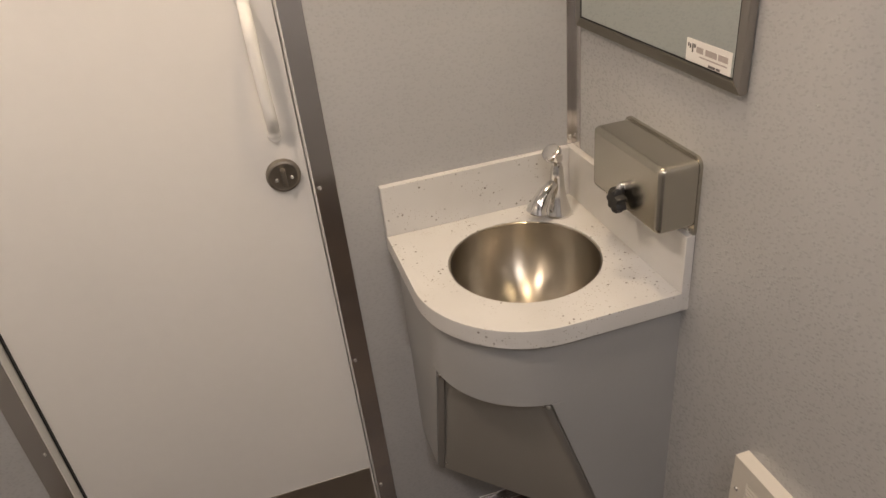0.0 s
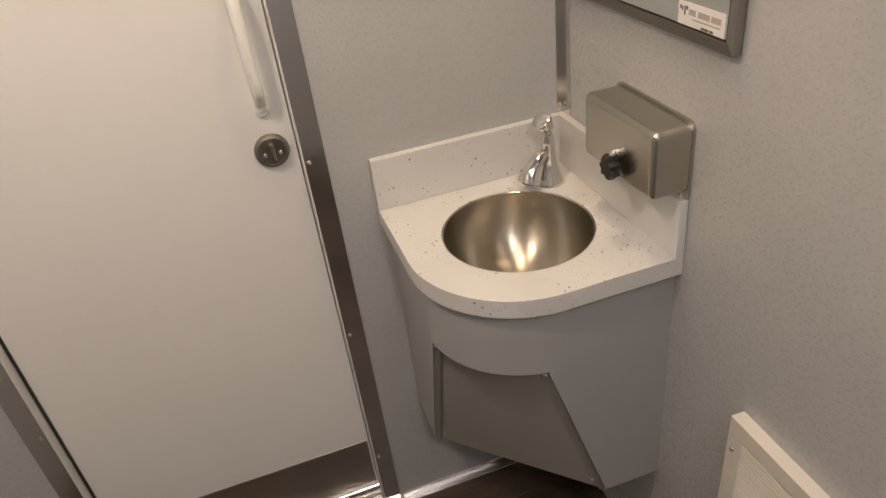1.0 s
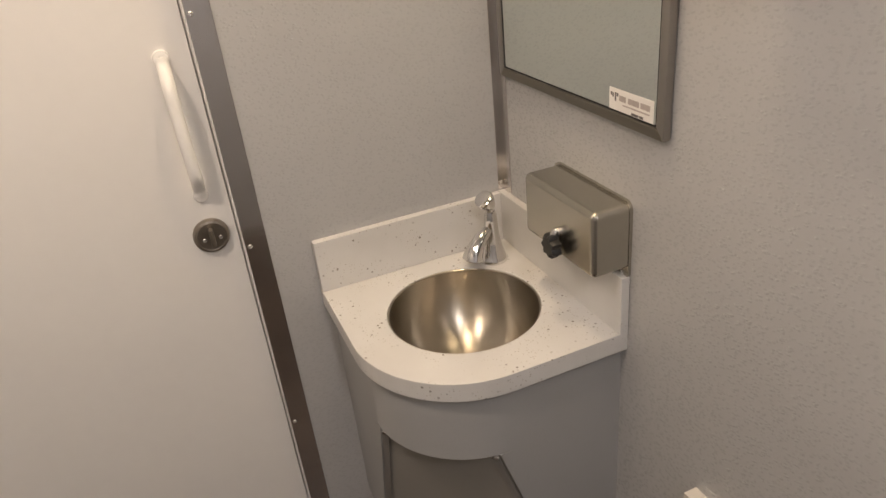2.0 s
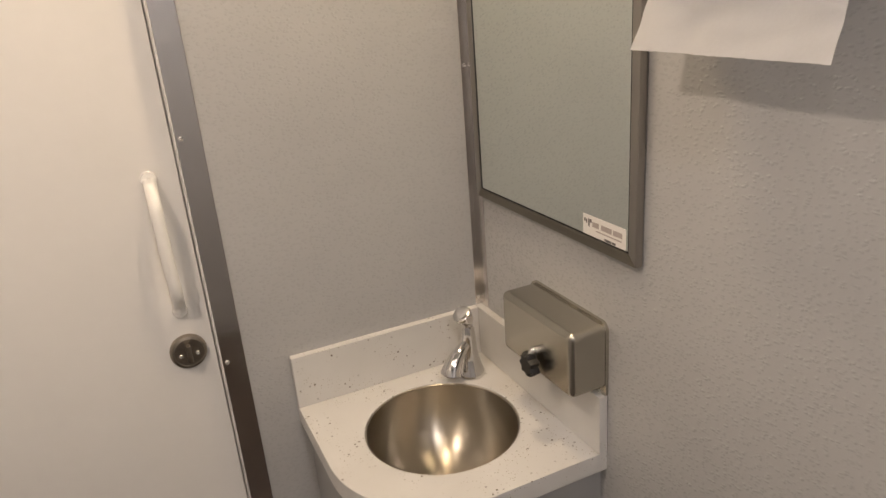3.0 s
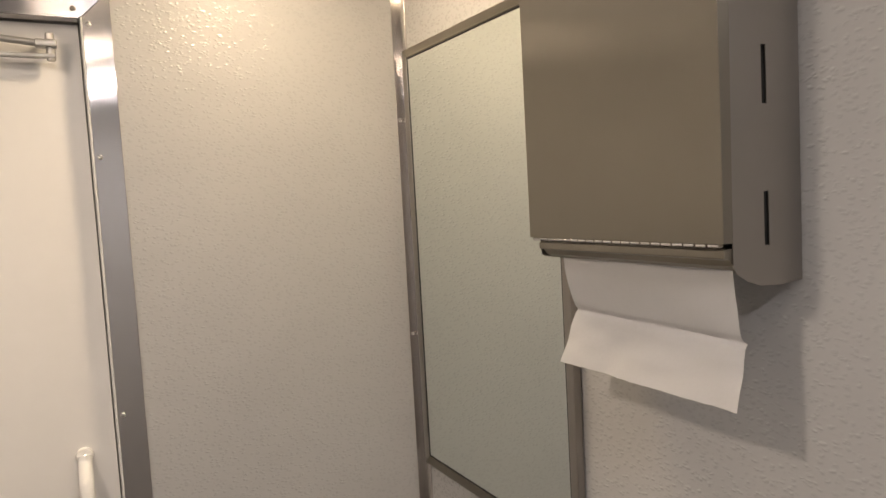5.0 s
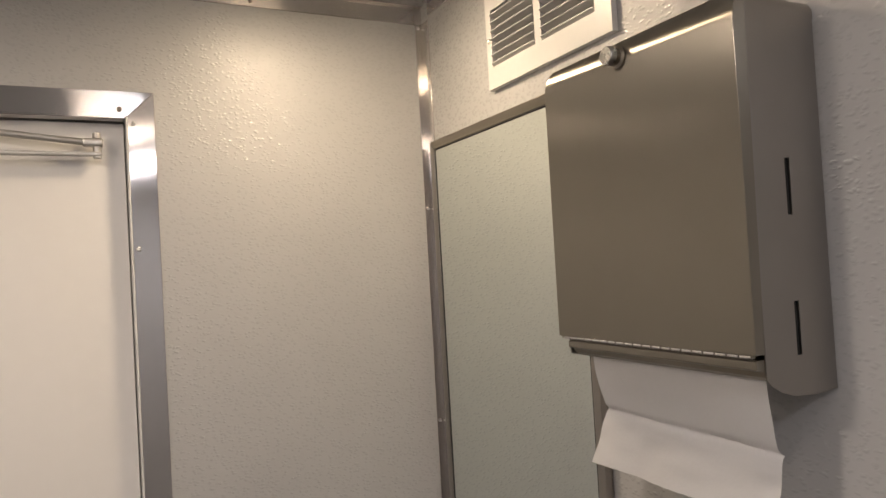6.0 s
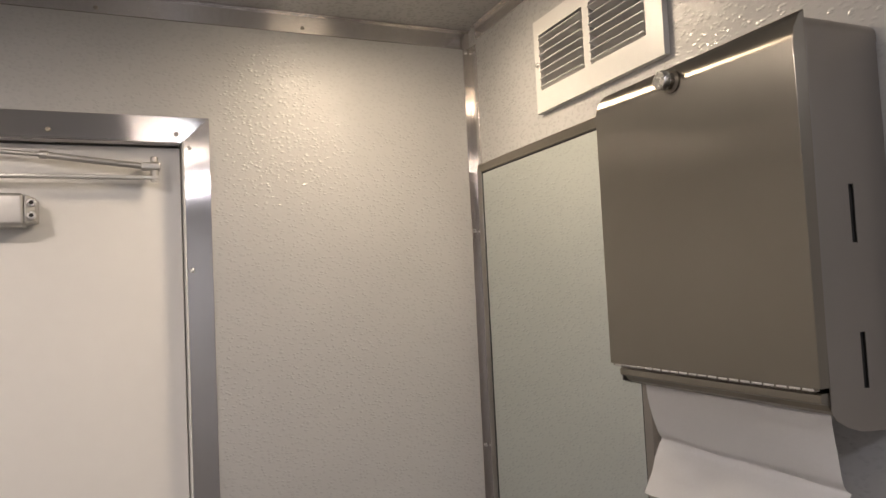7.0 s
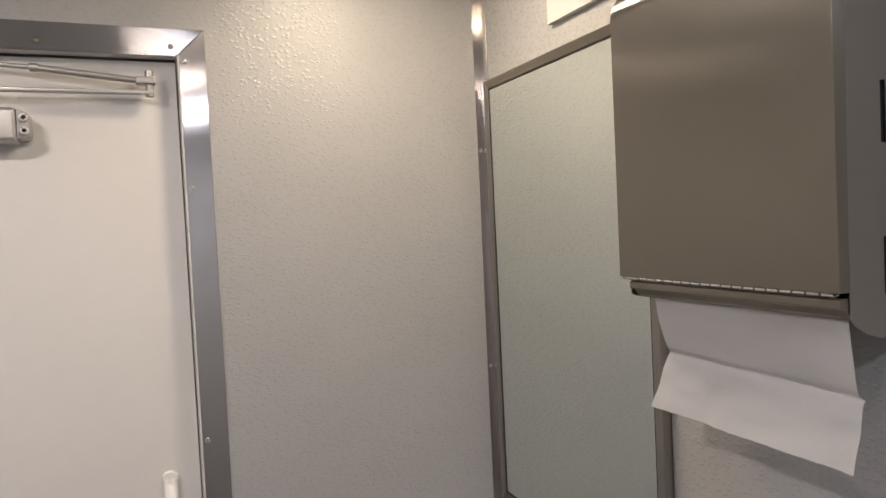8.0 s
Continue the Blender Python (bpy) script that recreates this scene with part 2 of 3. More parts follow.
def tube(points, radii, n=14, flat=1.0, up=(0, 0, 1)):
    """A tube through points; flat squeezes its section along the direction up."""
    bm = bmesh.new()
    pts = [Vector(p) for p in points]
    rings = []
    for i, p in enumerate(pts):
        d = (pts[min(i + 1, len(pts) - 1)] - pts[max(i - 1, 0)]).normalized()
        side = d.cross(Vector(up))
        side = side.normalized() if side.length > 1e-4 else Vector((1, 0, 0))
        top = side.cross(d).normalized()
        r = radii[i] if isinstance(radii, (list, tuple)) else radii
        rings.append([bm.verts.new(p + side * r * math.cos(2 * math.pi * k / n) + top * r * flat * math.sin(2 * math.pi * k / n)) for k in range(n)])
    for a, b in zip(rings, rings[1:]):
        for i in range(n):
            bm.faces.new((a[i], a[(i + 1) % n], b[(i + 1) % n], b[i]))
    bm.faces.new(rings[0][::-1])
    bm.faces.new(rings[-1])
    return bm


def smooth_line(points, steps=8):
    """Catmull-Rom line through the points."""
    p = [Vector(v) for v in points]
    p = [2 * p[0] - p[1]] + p + [2 * p[-1] - p[-2]]
    out = []
    for a, b, c, d in zip(p, p[1:], p[2:], p[3:]):
        for i in range(steps):
            s = i / steps
            out.append(0.5 * (2 * b + (c - a) * s + (2 * a - 5 * b + 4 * c - d) * s * s + (3 * b - a - 3 * c + d) * s ** 3))
    return out + [p[-2]]


def prism(points, offset, edge=0.0):
    """A flat outline given by points, made thick by the vector offset."""
    bm = bmesh.new()
    a = [bm.verts.new(Vector(p)) for p in points]
    b = [bm.verts.new(Vector(p) + Vector(offset)) for p in points]
    n = len(a)
    bm.faces.new(a[::-1])
    bm.faces.new(b)
    for i in range(n):
        bm.faces.new((a[i], a[(i + 1) % n], b[(i + 1) % n], b[i]))
    return round_edges(bm, edge)


def pierced(us, vs, holes, place, thick):
    """A plate over the grid us x vs without the cells in holes; place(u, v) gives the front, thick the vector to the back."""
    bm = bmesh.new()
    thick = Vector(thick)
    front = {(i, j): bm.verts.new(place(u, v)) for i, u in enumerate(us) for j, v in enumerate(vs)}
    back = {k: bm.verts.new(w.co + thick) for k, w in front.items()}
    cells = {(i, j) for i in range(len(us) - 1) for j in range(len(vs) - 1)} - set(holes)
    for i, j in cells:
        q = [(i, j), (i + 1, j), (i + 1, j + 1), (i, j + 1)]
        bm.faces.new([front[k] for k in q])
        bm.faces.new([back[k] for k in q[::-1]])
        for k, l, d in zip(q, q[1:] + q[:1], ((0, -1), (1, 0), (0, 1), (-1, 0))):
            if (i + d[0], j + d[1]) not in cells:
                bm.faces.new((front[l], front[k], back[k], back[l]))
    bmesh.ops.delete(bm, geom=[v for v in bm.verts if not v.link_faces], context="VERTS")
    return bm


SCREW_MESH = {}


def screw(at, way, parent, size=0.0042, material=SCREW, name="screw"):
    """A pan-head screw with a cross recess, on a surface that faces way."""
    key = (size, material.name)
    if key not in SCREW_MESH:
        s = size
        bm = lathe([(s, 0), (s, 0.25 * s), (0.85 * s, 0.5 * s), (0.5 * s, 0.62 * s), (0.3 * s, 0.62 * s), (0.12 * s, 0.3 * s)], Matrix(), 14)
        me = bpy.data.meshes.new("screw")
        bm.to_mesh(me)
        bm.free()
        me.materials.append(material)
        me.shade_smooth()
        SCREW_MESH[key] = me
    ob = new(name, SCREW_MESH[key])
    ob.parent = parent
    ob.location = Vector(at) - BASE[parent]
    ob.rotation_mode = "QUATERNION"
    ob.rotation_quaternion = Vector(way).to_track_quat("Z", "Y")
    return ob


# ---- the room ----
HIGH, WEST, SOUTH = 2.25, -1.36, -2.3
DOOR_R, DOOR_L, DOOR_TOP, DEEP = -0.527, -1.146, 2.014, 0.03

solid("wall_north", pierced([WEST - 0.06, DOOR_L, DOOR_R, 0.06], [0, DOOR_TOP, HIGH], {(1, 0)}, lambda u, v: Vector((u, 0, v)), (0, 0.06, 0)), WALL, (-0.4, 0, 0),
      "grey pebbled plastic wall around the white door", kind="structure", smooth=0)
solid("wall_east", pierced([SOUTH - 0.06, -0.525, -0.267, 0], [0, 2.053, 2.150, HIGH], {(1, 1)}, lambda u, v: Vector((0, u, v)), (0.06, 0, 0)), WALL, (0, -1, 0), "grey pebbled plastic wall behind the mirror and sink", kind="structure", smooth=0)
solid("wall_west", box(WEST - 0.06, WEST, SOUTH - 0.06, 0, 0, HIGH), WALL, (WEST, -1, 0), "grey pebbled plastic side wall", kind="structure", smooth=0)
solid("wall_south", box(WEST, 0, SOUTH - 0.06, SOUTH, 0, HIGH), WALL, (-0.6, SOUTH, 0), "grey pebbled plastic rear wall", kind="structure", smooth=0)
solid("ceiling", box(WEST - 0.06, 0.06, SOUTH - 0.06, 0.06, HIGH, HIGH + 0.05), CEILING, (-0.6, -1, HIGH), "grey pebbled plastic ceiling", kind="structure", smooth=0)

floor = solid("floor", box(WEST - 0.06, 0.06, SOUTH - 0.06, 0.06, -0.05, -0.002), DARK, (-0.6, -1, 0), "dark brown wood-look vinyl floor", kind="structure", smooth=0)

# aluminium angle strips in the corners
corner = thing("trim", (0, 0, 0.98), "satin aluminium angle strip in the wall corner", kind="structure")
part("flange", box(-0.014, 0, -0.0025, 0, 0.974, 2.216, 0.0006, 1), ALU_UP, corner)
part("flange", box(-0.0025, 0, -0.034, -0.0025, 0.974, 2.216, 0.0006, 1), ALU_UP, corner)
for z in (0.990, 1.457, 1.861, 2.208):
    screw((-0.008, -0.0025, z), (0, -1, 0), corner, 0.0034)

west = thing("trim", (WEST, 0, 0), "satin aluminium angle strip in the wall corner", kind="structure")
part("flange", box(WEST, WEST + 0.025, -0.0025, 0, 0.03, 2.216, 0.0006, 1), ALU_UP, west)
part("flange", box(WEST, WEST + 0.0025, -0.025, -0.0025, 0.03, 2.216, 0.0006, 1), ALU_UP, west)

top = thing("trim", (-0.6, 0, HIGH), "satin aluminium angle strip under the ceiling", kind="structure")
part("flange", box(WEST, 0, -0.003, 0, 2.214, HIGH, 0.0006, 1), ALU_X, top)
part("flange", box(WEST, 0, -0.010, -0.003, HIGH - 0.003, HIGH, 0.0006, 1), ALU_X, top)
for i in range(4):
    screw((-0.325 - 0.327 * i, -0.003, 2.223), (0, -1, 0), top, 0.0036, NICKEL)

side = thing("trim", (0, -1, HIGH), "satin aluminium angle strip under the ceiling", kind="structure")
part("flange", box(-0.003, 0, SOUTH, -0.035, 2.222, HIGH, 0.0006, 1), ALU_Y, side)
part("flange", box(-0.010, -0.003, SOUTH, -0.031, HIGH - 0.003, HIGH, 0.0006, 1), ALU_Y, side)

far = thing("trim", (WEST, -1, HIGH), "satin aluminium angle strip under the ceiling", kind="structure")
part("flange", box(WEST, WEST + 0.003, SOUTH, -0.003, 2.214, HIGH, 0.0006, 1), ALU_Y, far)
part("flange", box(WEST + 0.003, WEST + 0.010, SOUTH, -0.010, HIGH - 0.003, HIGH, 0.0006, 1), ALU_Y, far)

foot = thing("baseboard", (-0.3, 0, 0), "satin aluminium strip along the foot of the wall", kind="structure")
part("flange", box(-0.478, 0, -0.004, 0, 0, 0.026, 0.001, 1), ALU_X, foot)
part("flange", box(-0.478, -0.004, -0.018, -0.004, 0, 0.003, 0.0006, 1), ALU_X, foot)
foot_west = thing("baseboard", (-1.3, 0, 0), "satin aluminium strip along the foot of the wall", kind="structure")
part("flange", box(WEST, -1.196, -0.004, 0, 0, 0.026, 0.001, 1), ALU_X, foot_west)

# door casing: mitred flat bars with an inner lip
casing = thing("door_casing", (-0.836, 0, 0), "mitred satin aluminium casing screwed round the door", "door frame", kind="structure")
CW, CT = 0.040, 0.0035
xr, xl, zt = DOOR_R, DOOR_L, DOOR_TOP
part("upright", prism([(xr, 0, 0.004), (xr + CW, 0, 0.004), (xr + CW, 0, zt + CW), (xr, 0, zt)], (0, -CT, 0), 0.0007), ALU_UP, casing)
part("upright", prism([(xl, 0, 0.004), (xl - CW, 0, 0.004), (xl - CW, 0, zt + CW), (xl, 0, zt)], (0, -CT, 0), 0.0007), ALU_UP, casing)
part("head", prism([(xr - 0.0003, 0, zt), (xr + CW - 0.0003, 0, zt + CW), (xl - CW + 0.0003, 0, zt + CW), (xl + 0.0003, 0, zt)], (0, -CT, 0), 0.0007), ALU_X, casing)
part("jamb", box(xr - 0.003, xr, -CT - 0.001, 0.058, 0.03, zt, 0.0006, 1), WHITE, casing, "white jamb")
part("jamb", box(xl, xl + 0.003, -CT - 0.001, 0.058, 0.03, zt, 0.0006, 1), WHITE, casing, "white jamb")
part("jamb", box(xl + 0.003, xr - 0.003, -CT - 0.001, 0.058, zt - 0.003, zt, 0.0006, 1), ALU_X, casing)
for z in (0.187, 0.58, 0.995, 1.400, 1.803, 2.003):
    screw((-0.519, -CT, z), (0, -1, 0), casing)
for z in (0.16, 0.556, 0.97, 1.40, 1.80, 2.003):
    screw((-1.156, -CT, z), (0, -1, 0), casing)
for x in (-0.538, -0.721, -0.95, -1.13):
    screw((x, -CT, 2.025), (0, -1, 0), casing, 0.0042, NICKEL)

sill = thing("threshold", (-0.836, 0, 0), "ridged bright aluminium door threshold", "door sill", kind="structure")
part("tread", box(xl - 0.05, xr + 0.05, -0.022, 0.0, 0, 0.005, 0.001, 1), ALU_X, sill)
part("riser", box(xl + 0.003, xr - 0.003, 0.0, 0.012, 0, 0.022, 0.002, 2), ALU_X, sill)
part("ridge", prism([(xl + 0.003, y, z) for y, z in ((0.012, 0), (0.012, 0.030), (0.016, 0.036), (0.026, 0.038), (0.029, 0.033), (0.030, 0))], (xr - xl - 0.006, 0, 0), 0.0012), ALU_X, sill)
part("ridge", prism([(xl + 0.003, y, z) for y, z in ((0.030, 0), (0.031, 0.042), (0.036, 0.046), (0.058, 0.046), (0.058, 0))], (xr - xl - 0.006, 0, 0), 0.0012), ALU_X, sill)
screw((xr + 0.043, -0.010, 0.005), (0, 0, 1), sill, 0.004)

# the door
door = thing("door_1", (-0.836, DEEP, 0.05), "closed white laminate door with a steel kick plate", "door", kind="structure")
part("slab", box(xl + 0.0072, xr - 0.0045, DEEP, DEEP + 0.018, 0.05, zt - 0.0045, 0.002), DOOR, door)
part("seal", box(xl + 0.0035, xl + 0.0068, DEEP - 0.006, DEEP + 0.016, 0.05, zt - 0.004, 0.001, 1), BLACK, door, "black rubber seal")
part("kick_plate", box(xl + 0.011, xr - 0.009, DEEP - 0.0015, DEEP, 0.052, 0.219, 0.0004, 1), KICK, door, "brown-tinted brushed steel kick plate")

pull = part("handle", tube(smooth_line([(-0.578, DEEP - 0.004, 1.338), (-0.578, DEEP - 0.010, 1.325), (-0.5785, DEEP - 0.034, 1.300), (-0.5785, DEEP - 0.040, 1.262), (-0.578, DEEP - 0.041, 1.215), (-0.577, DEEP - 0.039, 1.172), (-0.576, DEEP - 0.032, 1.138), (-0.576, DEEP - 0.009, 1.114), (-0.576, DEEP - 0.004, 1.101)], 6),
                           [0.0105] * 49, 16, 0.75, (0, 1, 0)), HANDLE, door, "white bowed pull handle")
for x, z in ((-0.578, 1.338), (-0.576, 1.101)):
    part("mount", lathe([(0.013, 0), (0.013, 0.004), (0.0115, 0.007), (0.006, 0.0078)], along((x, DEEP, z), (x, 0, z)), 24), HANDLE, pull)
    screw((x, DEEP - 0.0078, z), (0, -1, 0), pull, 0.0042)
lock = part("deadbolt", lathe([(0.032, 0), (0.032, 0.006), (0.030, 0.010), (0.026, 0.0115), (0.024, 0.0105)], along((-0.577, DEEP, 1.022), (-0.577, 0, 1.022)), 40), NICKEL, door, "round dark nickel privacy bolt")
part("thumb_turn", box(-0.5815, -0.5725, DEEP - 0.024, DEEP - 0.010, 1.006, 1.040, 0.003), NICKEL, lock)
for dx in (-0.014, 0.014):
    screw((-0.577 + dx, DEEP - 0.0105, 1.018), (0, -1, 0), lock, 0.004)

closer = thing("door_closer", (-0.83, DEEP, 1.88), "silver hydraulic closer fixed to the top of the door", "door closer")
cy = DEEP - 0.001
part("body", box(-0.960, -0.752, cy - 0.048, cy, 1.876, 1.926, 0.007, 3), CLOSER, closer)
end = part("end_cap", prism([(-0.752, cy - 0.047, 1.880), (-0.738, cy - 0.040, 1.884), (-0.738, cy - 0.040, 1.918), (-0.752, cy - 0.047, 1.924)], (0, 0.039, 0), 0.002), CLOSER, closer)
for z in (1.892, 1.911):
    part("valve", rod((-0.743, cy - 0.041, z), (-0.743, cy - 0.0475, z), 0.0062, 16, edge=0.001), SCREW, end)
    part("socket", rod((-0.743, cy - 0.0470, z), (-0.743, cy - 0.0477, z), 0.0034, 6), DARK, end)
part("pivot", rod((-0.880, cy - 0.026, 1.926), (-0.880, cy - 0.026, 1.956), 0.010, 16, edge=0.001), CLOSER, closer)
part("arm", box(-0.892, -0.566, cy - 0.034, cy - 0.020, 1.951, 1.957, 0.0015), CLOSER, closer, "flat silver arm")
part("forearm", tube([(-0.582, cy - 0.027, 1.972), (-0.65, cy - 0.026, 1.979), (-0.732, cy - 0.024, 1.988)], 0.0052, 14), CLOSER, closer)
part("forearm_rod", tube([(-0.728, cy - 0.024, 1.9875), (-0.86, cy - 0.020, 1.997), (-0.90, cy - 0.018, 1.999)], 0.0036, 12), CLOSER, closer)
part("collar", rod((-0.722, cy - 0.0245, 1.987), (-0.734, cy - 0.024, 1.988), 0.0066, 14, edge=0.001), CLOSER, closer)
part("fork", box(-0.592, -0.563, cy - 0.037, cy - 0.017, 1.966, 1.978, 0.003), CLOSER, closer)
part("elbow", rod((-0.572, cy - 0.027, 1.947), (-0.572, cy - 0.027, 1.988), 0.0062, 16, edge=0.001), CLOSER, closer)
part("foot_plate", box(-0.925, -0.885, cy - 0.030, cy, 1.996, 2.006, 0.002), CLOSER, closer)

# ---- corner sink ----
ZC, CX, CY, BOWL_R = 0.866, -0.198, -0.204, 0.138


def sink_outline(inset, r=0.200, n=16):
    """Plan of the corner worktop, from the east wall round to the north wall."""
    x0, y0 = -0.410 + inset, -0.416 + inset
    r = r - inset
    pts = [(0.0, y0)]
    for i in range(n + 1):
        a = math.radians(90 * i / n)
        pts.append((x0 + r - r * math.sin(a), y0 + r - r * math.cos(a)))
    return pts + [(x0, 0.0)]


def ring_plate(outline, cx, cy, r, z0, z1, n=72):
    """A worktop with a round hole: outline outside, circle inside."""
    loop = outline + [(0.0, 0.0)]
    angles = sorted({round(2 * math.pi * i / n, 5) for i in range(n)} | {round(math.atan2(y - cy, x - cx) % (2 * math.pi), 5) for x, y in loop})
    outer = []
    for a in angles:
        d = (math.cos(a), math.sin(a))
        best = None
        for (ax, ay), (bx, by) in zip(loop, loop[1:] + loop[:1]):
            ex, ey = bx - ax, by - ay
            det = d[0] * -ey + d[1] * ex
            if abs(det) < 1e-9:
                continue
            qx, qy = ax - cx, ay - cy
            s = (qx * -ey + qy * ex) / det
            u = (d[0] * qy - d[1] * qx) / det
            if s > 0 and -1e-4 <= u <= 1.0001 and (best is None or s > best):
                best = s
        outer.append((cx + best * d[0], cy + best * d[1]))
    bm = bmesh.new()
    e = 0.0022

    def ring(f, z):
        return [bm.verts.new((*f(i), z)) for i in range(len(angles))]

    def out(k):
        def f(i):
            x, y = outer[i]
            g = 1 - k / math.hypot(x - cx, y - cy)
            return (cx + (x - cx) * g, cy + (y - cy) * g)
        return f

    def inn(k):
        return lambda i: (cx + (r + k) * math.cos(angles[i]), cy + (r + k) * math.sin(angles[i]))

    rings = [ring(inn(0), z0), ring(inn(0), z1 - e), ring(inn(e * 0.3), z1 - e * 0.3), ring(inn(e), z1), ring(out(e), z1), ring(out(e * 0.3), z1 - e * 0.3), ring(out(0), z1 - e), ring(out(0), z0 + e), ring(out(e * 0.3), z0 + e * 0.3), ring(out(e), z0)]
    for a, b in zip(rings, rings[1:] + rings[:1]):
        for i in range(len(angles)):
            j = (i + 1) % len(angles)
            bm.faces.new((a[i], a[j], b[j], b[i]))
    return bm


STONE = speckled("speckled_white_stone")
worktop = thing("worktop", (-0.2, -0.2, ZC - 0.036), "speckled white stone corner worktop with a rounded front", "worktop")
part("slab", ring_plate(sink_outline(0), CX, CY, BOWL_R, ZC - 0.036, ZC), STONE, worktop)
part("backsplash", box(-0.410, -0.0165, -0.0165, -0.0005, ZC, 0.973, 0.0022), STONE, worktop, "speckled white upstand")
part("backsplash", box(-0.0165, -0.0005, -0.418, -0.0005, ZC, 0.973, 0.0022), STONE, worktop, "speckled white upstand")

bowl = thing("sink_basin", (CX, CY, 0.72), "round brushed steel basin set under the worktop", "sink")
prof = [(BOWL_R - 0.0006, -0.004), (BOWL_R - 0.0012, -0.010)]
for i in range(1, 15):
    a = math.radians(90 * i / 14)
    prof.append(((BOWL_R - 0.002) * math.cos(a) ** 0.72 if i < 14 else 0.021, -0.012 - 0.132 * math.sin(a)))
shell = [(max(r + 0.0012, 0.005), h - 0.0012) for r, h in prof[:1:-1]]
part("bowl", lathe(prof + shell, pose(CX, CY, ZC), 64, False), BOWL, bowl)
part("rim", lathe([(BOWL_R - 0.0012, -0.0062), (BOWL_R - 0.0030, -0.0045), (BOWL_R - 0.0030, -0.0030), (BOWL_R - 0.0012, -0.0016), (BOWL_R - 0.0003, -0.0018)], pose(CX, CY, ZC), 64, False), BOWL, bowl)
drain = part("drain", lathe([(0.024, -0.1445), (0.024, -0.1425), (0.020, -0.1415), (0.017, -0.1435), (0.010, -0.1440)], pose(CX, CY, ZC), 32), CHROME, bowl, "chrome drain ring")
for i in range(6):
    a = math.pi * i / 3
    part("hole", lathe([(0.003, -0.1444), (0.003, -0.1431)], pose(CX + 0.0125 * math.cos(a), CY + 0.0125 * math.sin(a), ZC), 10), DARK, drain)

# faucet: flared body, drooping spout and a tilted push cap
fx, fy = -0.073, -0.078
ux, uy = -0.945, -0.32
faucet = thing("faucet", (fx, fy, ZC), "chrome push-button basin tap in the corner of the worktop", "tap")
part("body", lathe([(0.0285, 0), (0.0295, 0.003), (0.0272, 0.009), (0.0215, 0.024), (0.0172, 0.042), (0.0148, 0.062), (0.0135, 0.082), (0.0122, 0.098), (0.0092, 0.107)], pose(fx, fy, ZC), 36), CHROME, faucet)
sp = [(0.000, 0.070), (0.014, 0.067), (0.030, 0.058), (0.043, 0.045), (0.052, 0.032), (0.055, 0.023)]
part("spout", tube(smooth_line([(fx + ux * d, fy + uy * d, ZC + h) for d, h in sp], 5), [0.0100 + 0.0125 * min(1, i / 24) ** 1.3 for i in range(26)], 22, 0.85, (0, 0, 1)), CHROME, faucet)
part("aerator", rod((fx + ux * 0.0535, fy + uy * 0.0535, ZC + 0.028), (fx + ux * 0.0560, fy + uy * 0.0560, ZC + 0.0195), 0.0150, 20, edge=0.001), NICKEL, faucet)
part("stem", rod((fx, fy, ZC + 0.10), (fx + ux * 0.003, fy + uy * 0.003, ZC + 0.122), 0.0088, 20), CHROME, faucet)
tilt = along((fx - ux * 0.003, fy - uy * 0.003, ZC + 0.113), (fx + ux * 0.021, fy + uy * 0.021, ZC + 0.145))
part("push_cap", lathe([(0.0095, 0), (0.0120, 0.004), (0.0155, 0.012), (0.0185, 0.021), (0.0192, 0.027), (0.0180, 0.0315), (0.0140, 0.0338), (0.004, 0.0345)], tilt, 32), CHROME, faucet)

# cabinet under the worktop: curved skirt, two tapering sides and a leaning knee panel
cabinet = thing("sink_cabinet", (-0.2, -0.2, 0.32), "grey laminate corner cabinet with a leaning knee panel", "cabinet")
IN, TH = 0.016, 0.012
outer, inner = sink_outline(IN), sink_outline(IN + TH)


def band(o, i, z0, z1):
    bm = bmesh.new()
    rows = [[bm.verts.new((*p, z)) for p in line] for line, z in ((o, z0), (o, z1), (i, z1), (i, z0))]
    for a, b in zip(rows, rows[1:] + rows[:1]):
        for k in range(len(o) - 1):
            bm.faces.new((a[k], a[k + 1], b[k + 1], b[k]))
    for k in (0, len(o) - 1):
        bm.faces.new([r[k] for r in rows])
    return bm


Z_SKIRT, Z_LOW = 0.693, 0.322
part("skirt", band(outer, inner, Z_SKIRT, ZC - 0.0365), LAMINATE, cabinet, "curved grey laminate skirt")
yf, xf = -0.416 + IN, -0.410 + IN
T, B = 0.237, 0.120
part("side", prism([(0, yf, Z_LOW), (0, yf, Z_SKIRT), (-T, yf, Z_SKIRT), (-B, yf, Z_LOW)], (0, TH, 0)), LAMINATE, cabinet, smooth=0)
part("side", prism([(xf, 0, Z_LOW), (xf, 0, Z_SKIRT), (xf, -T, Z_SKIRT), (xf, -B, Z_LOW)], (TH, 0, 0)), LAMINATE, cabinet, smooth=0)
a, b = Vector((-T - 0.003, yf + 0.004, Z_SKIRT + 0.012)), Vector((-B, yf + 0.004, Z_LOW - 0.004))
c, d = Vector((xf + 0.004, -B, Z_LOW - 0.004)), Vector((xf + 0.004, -T - 0.003, Z_SKIRT + 0.012))
back = (b - a).cross(d - a).normalized()
back = back if back.x > 0 else -back
knee = part("knee_panel", prism([a, b, c, d], back * 0.006, 0.0008), PANEL, cabinet, "flat taupe knee panel")
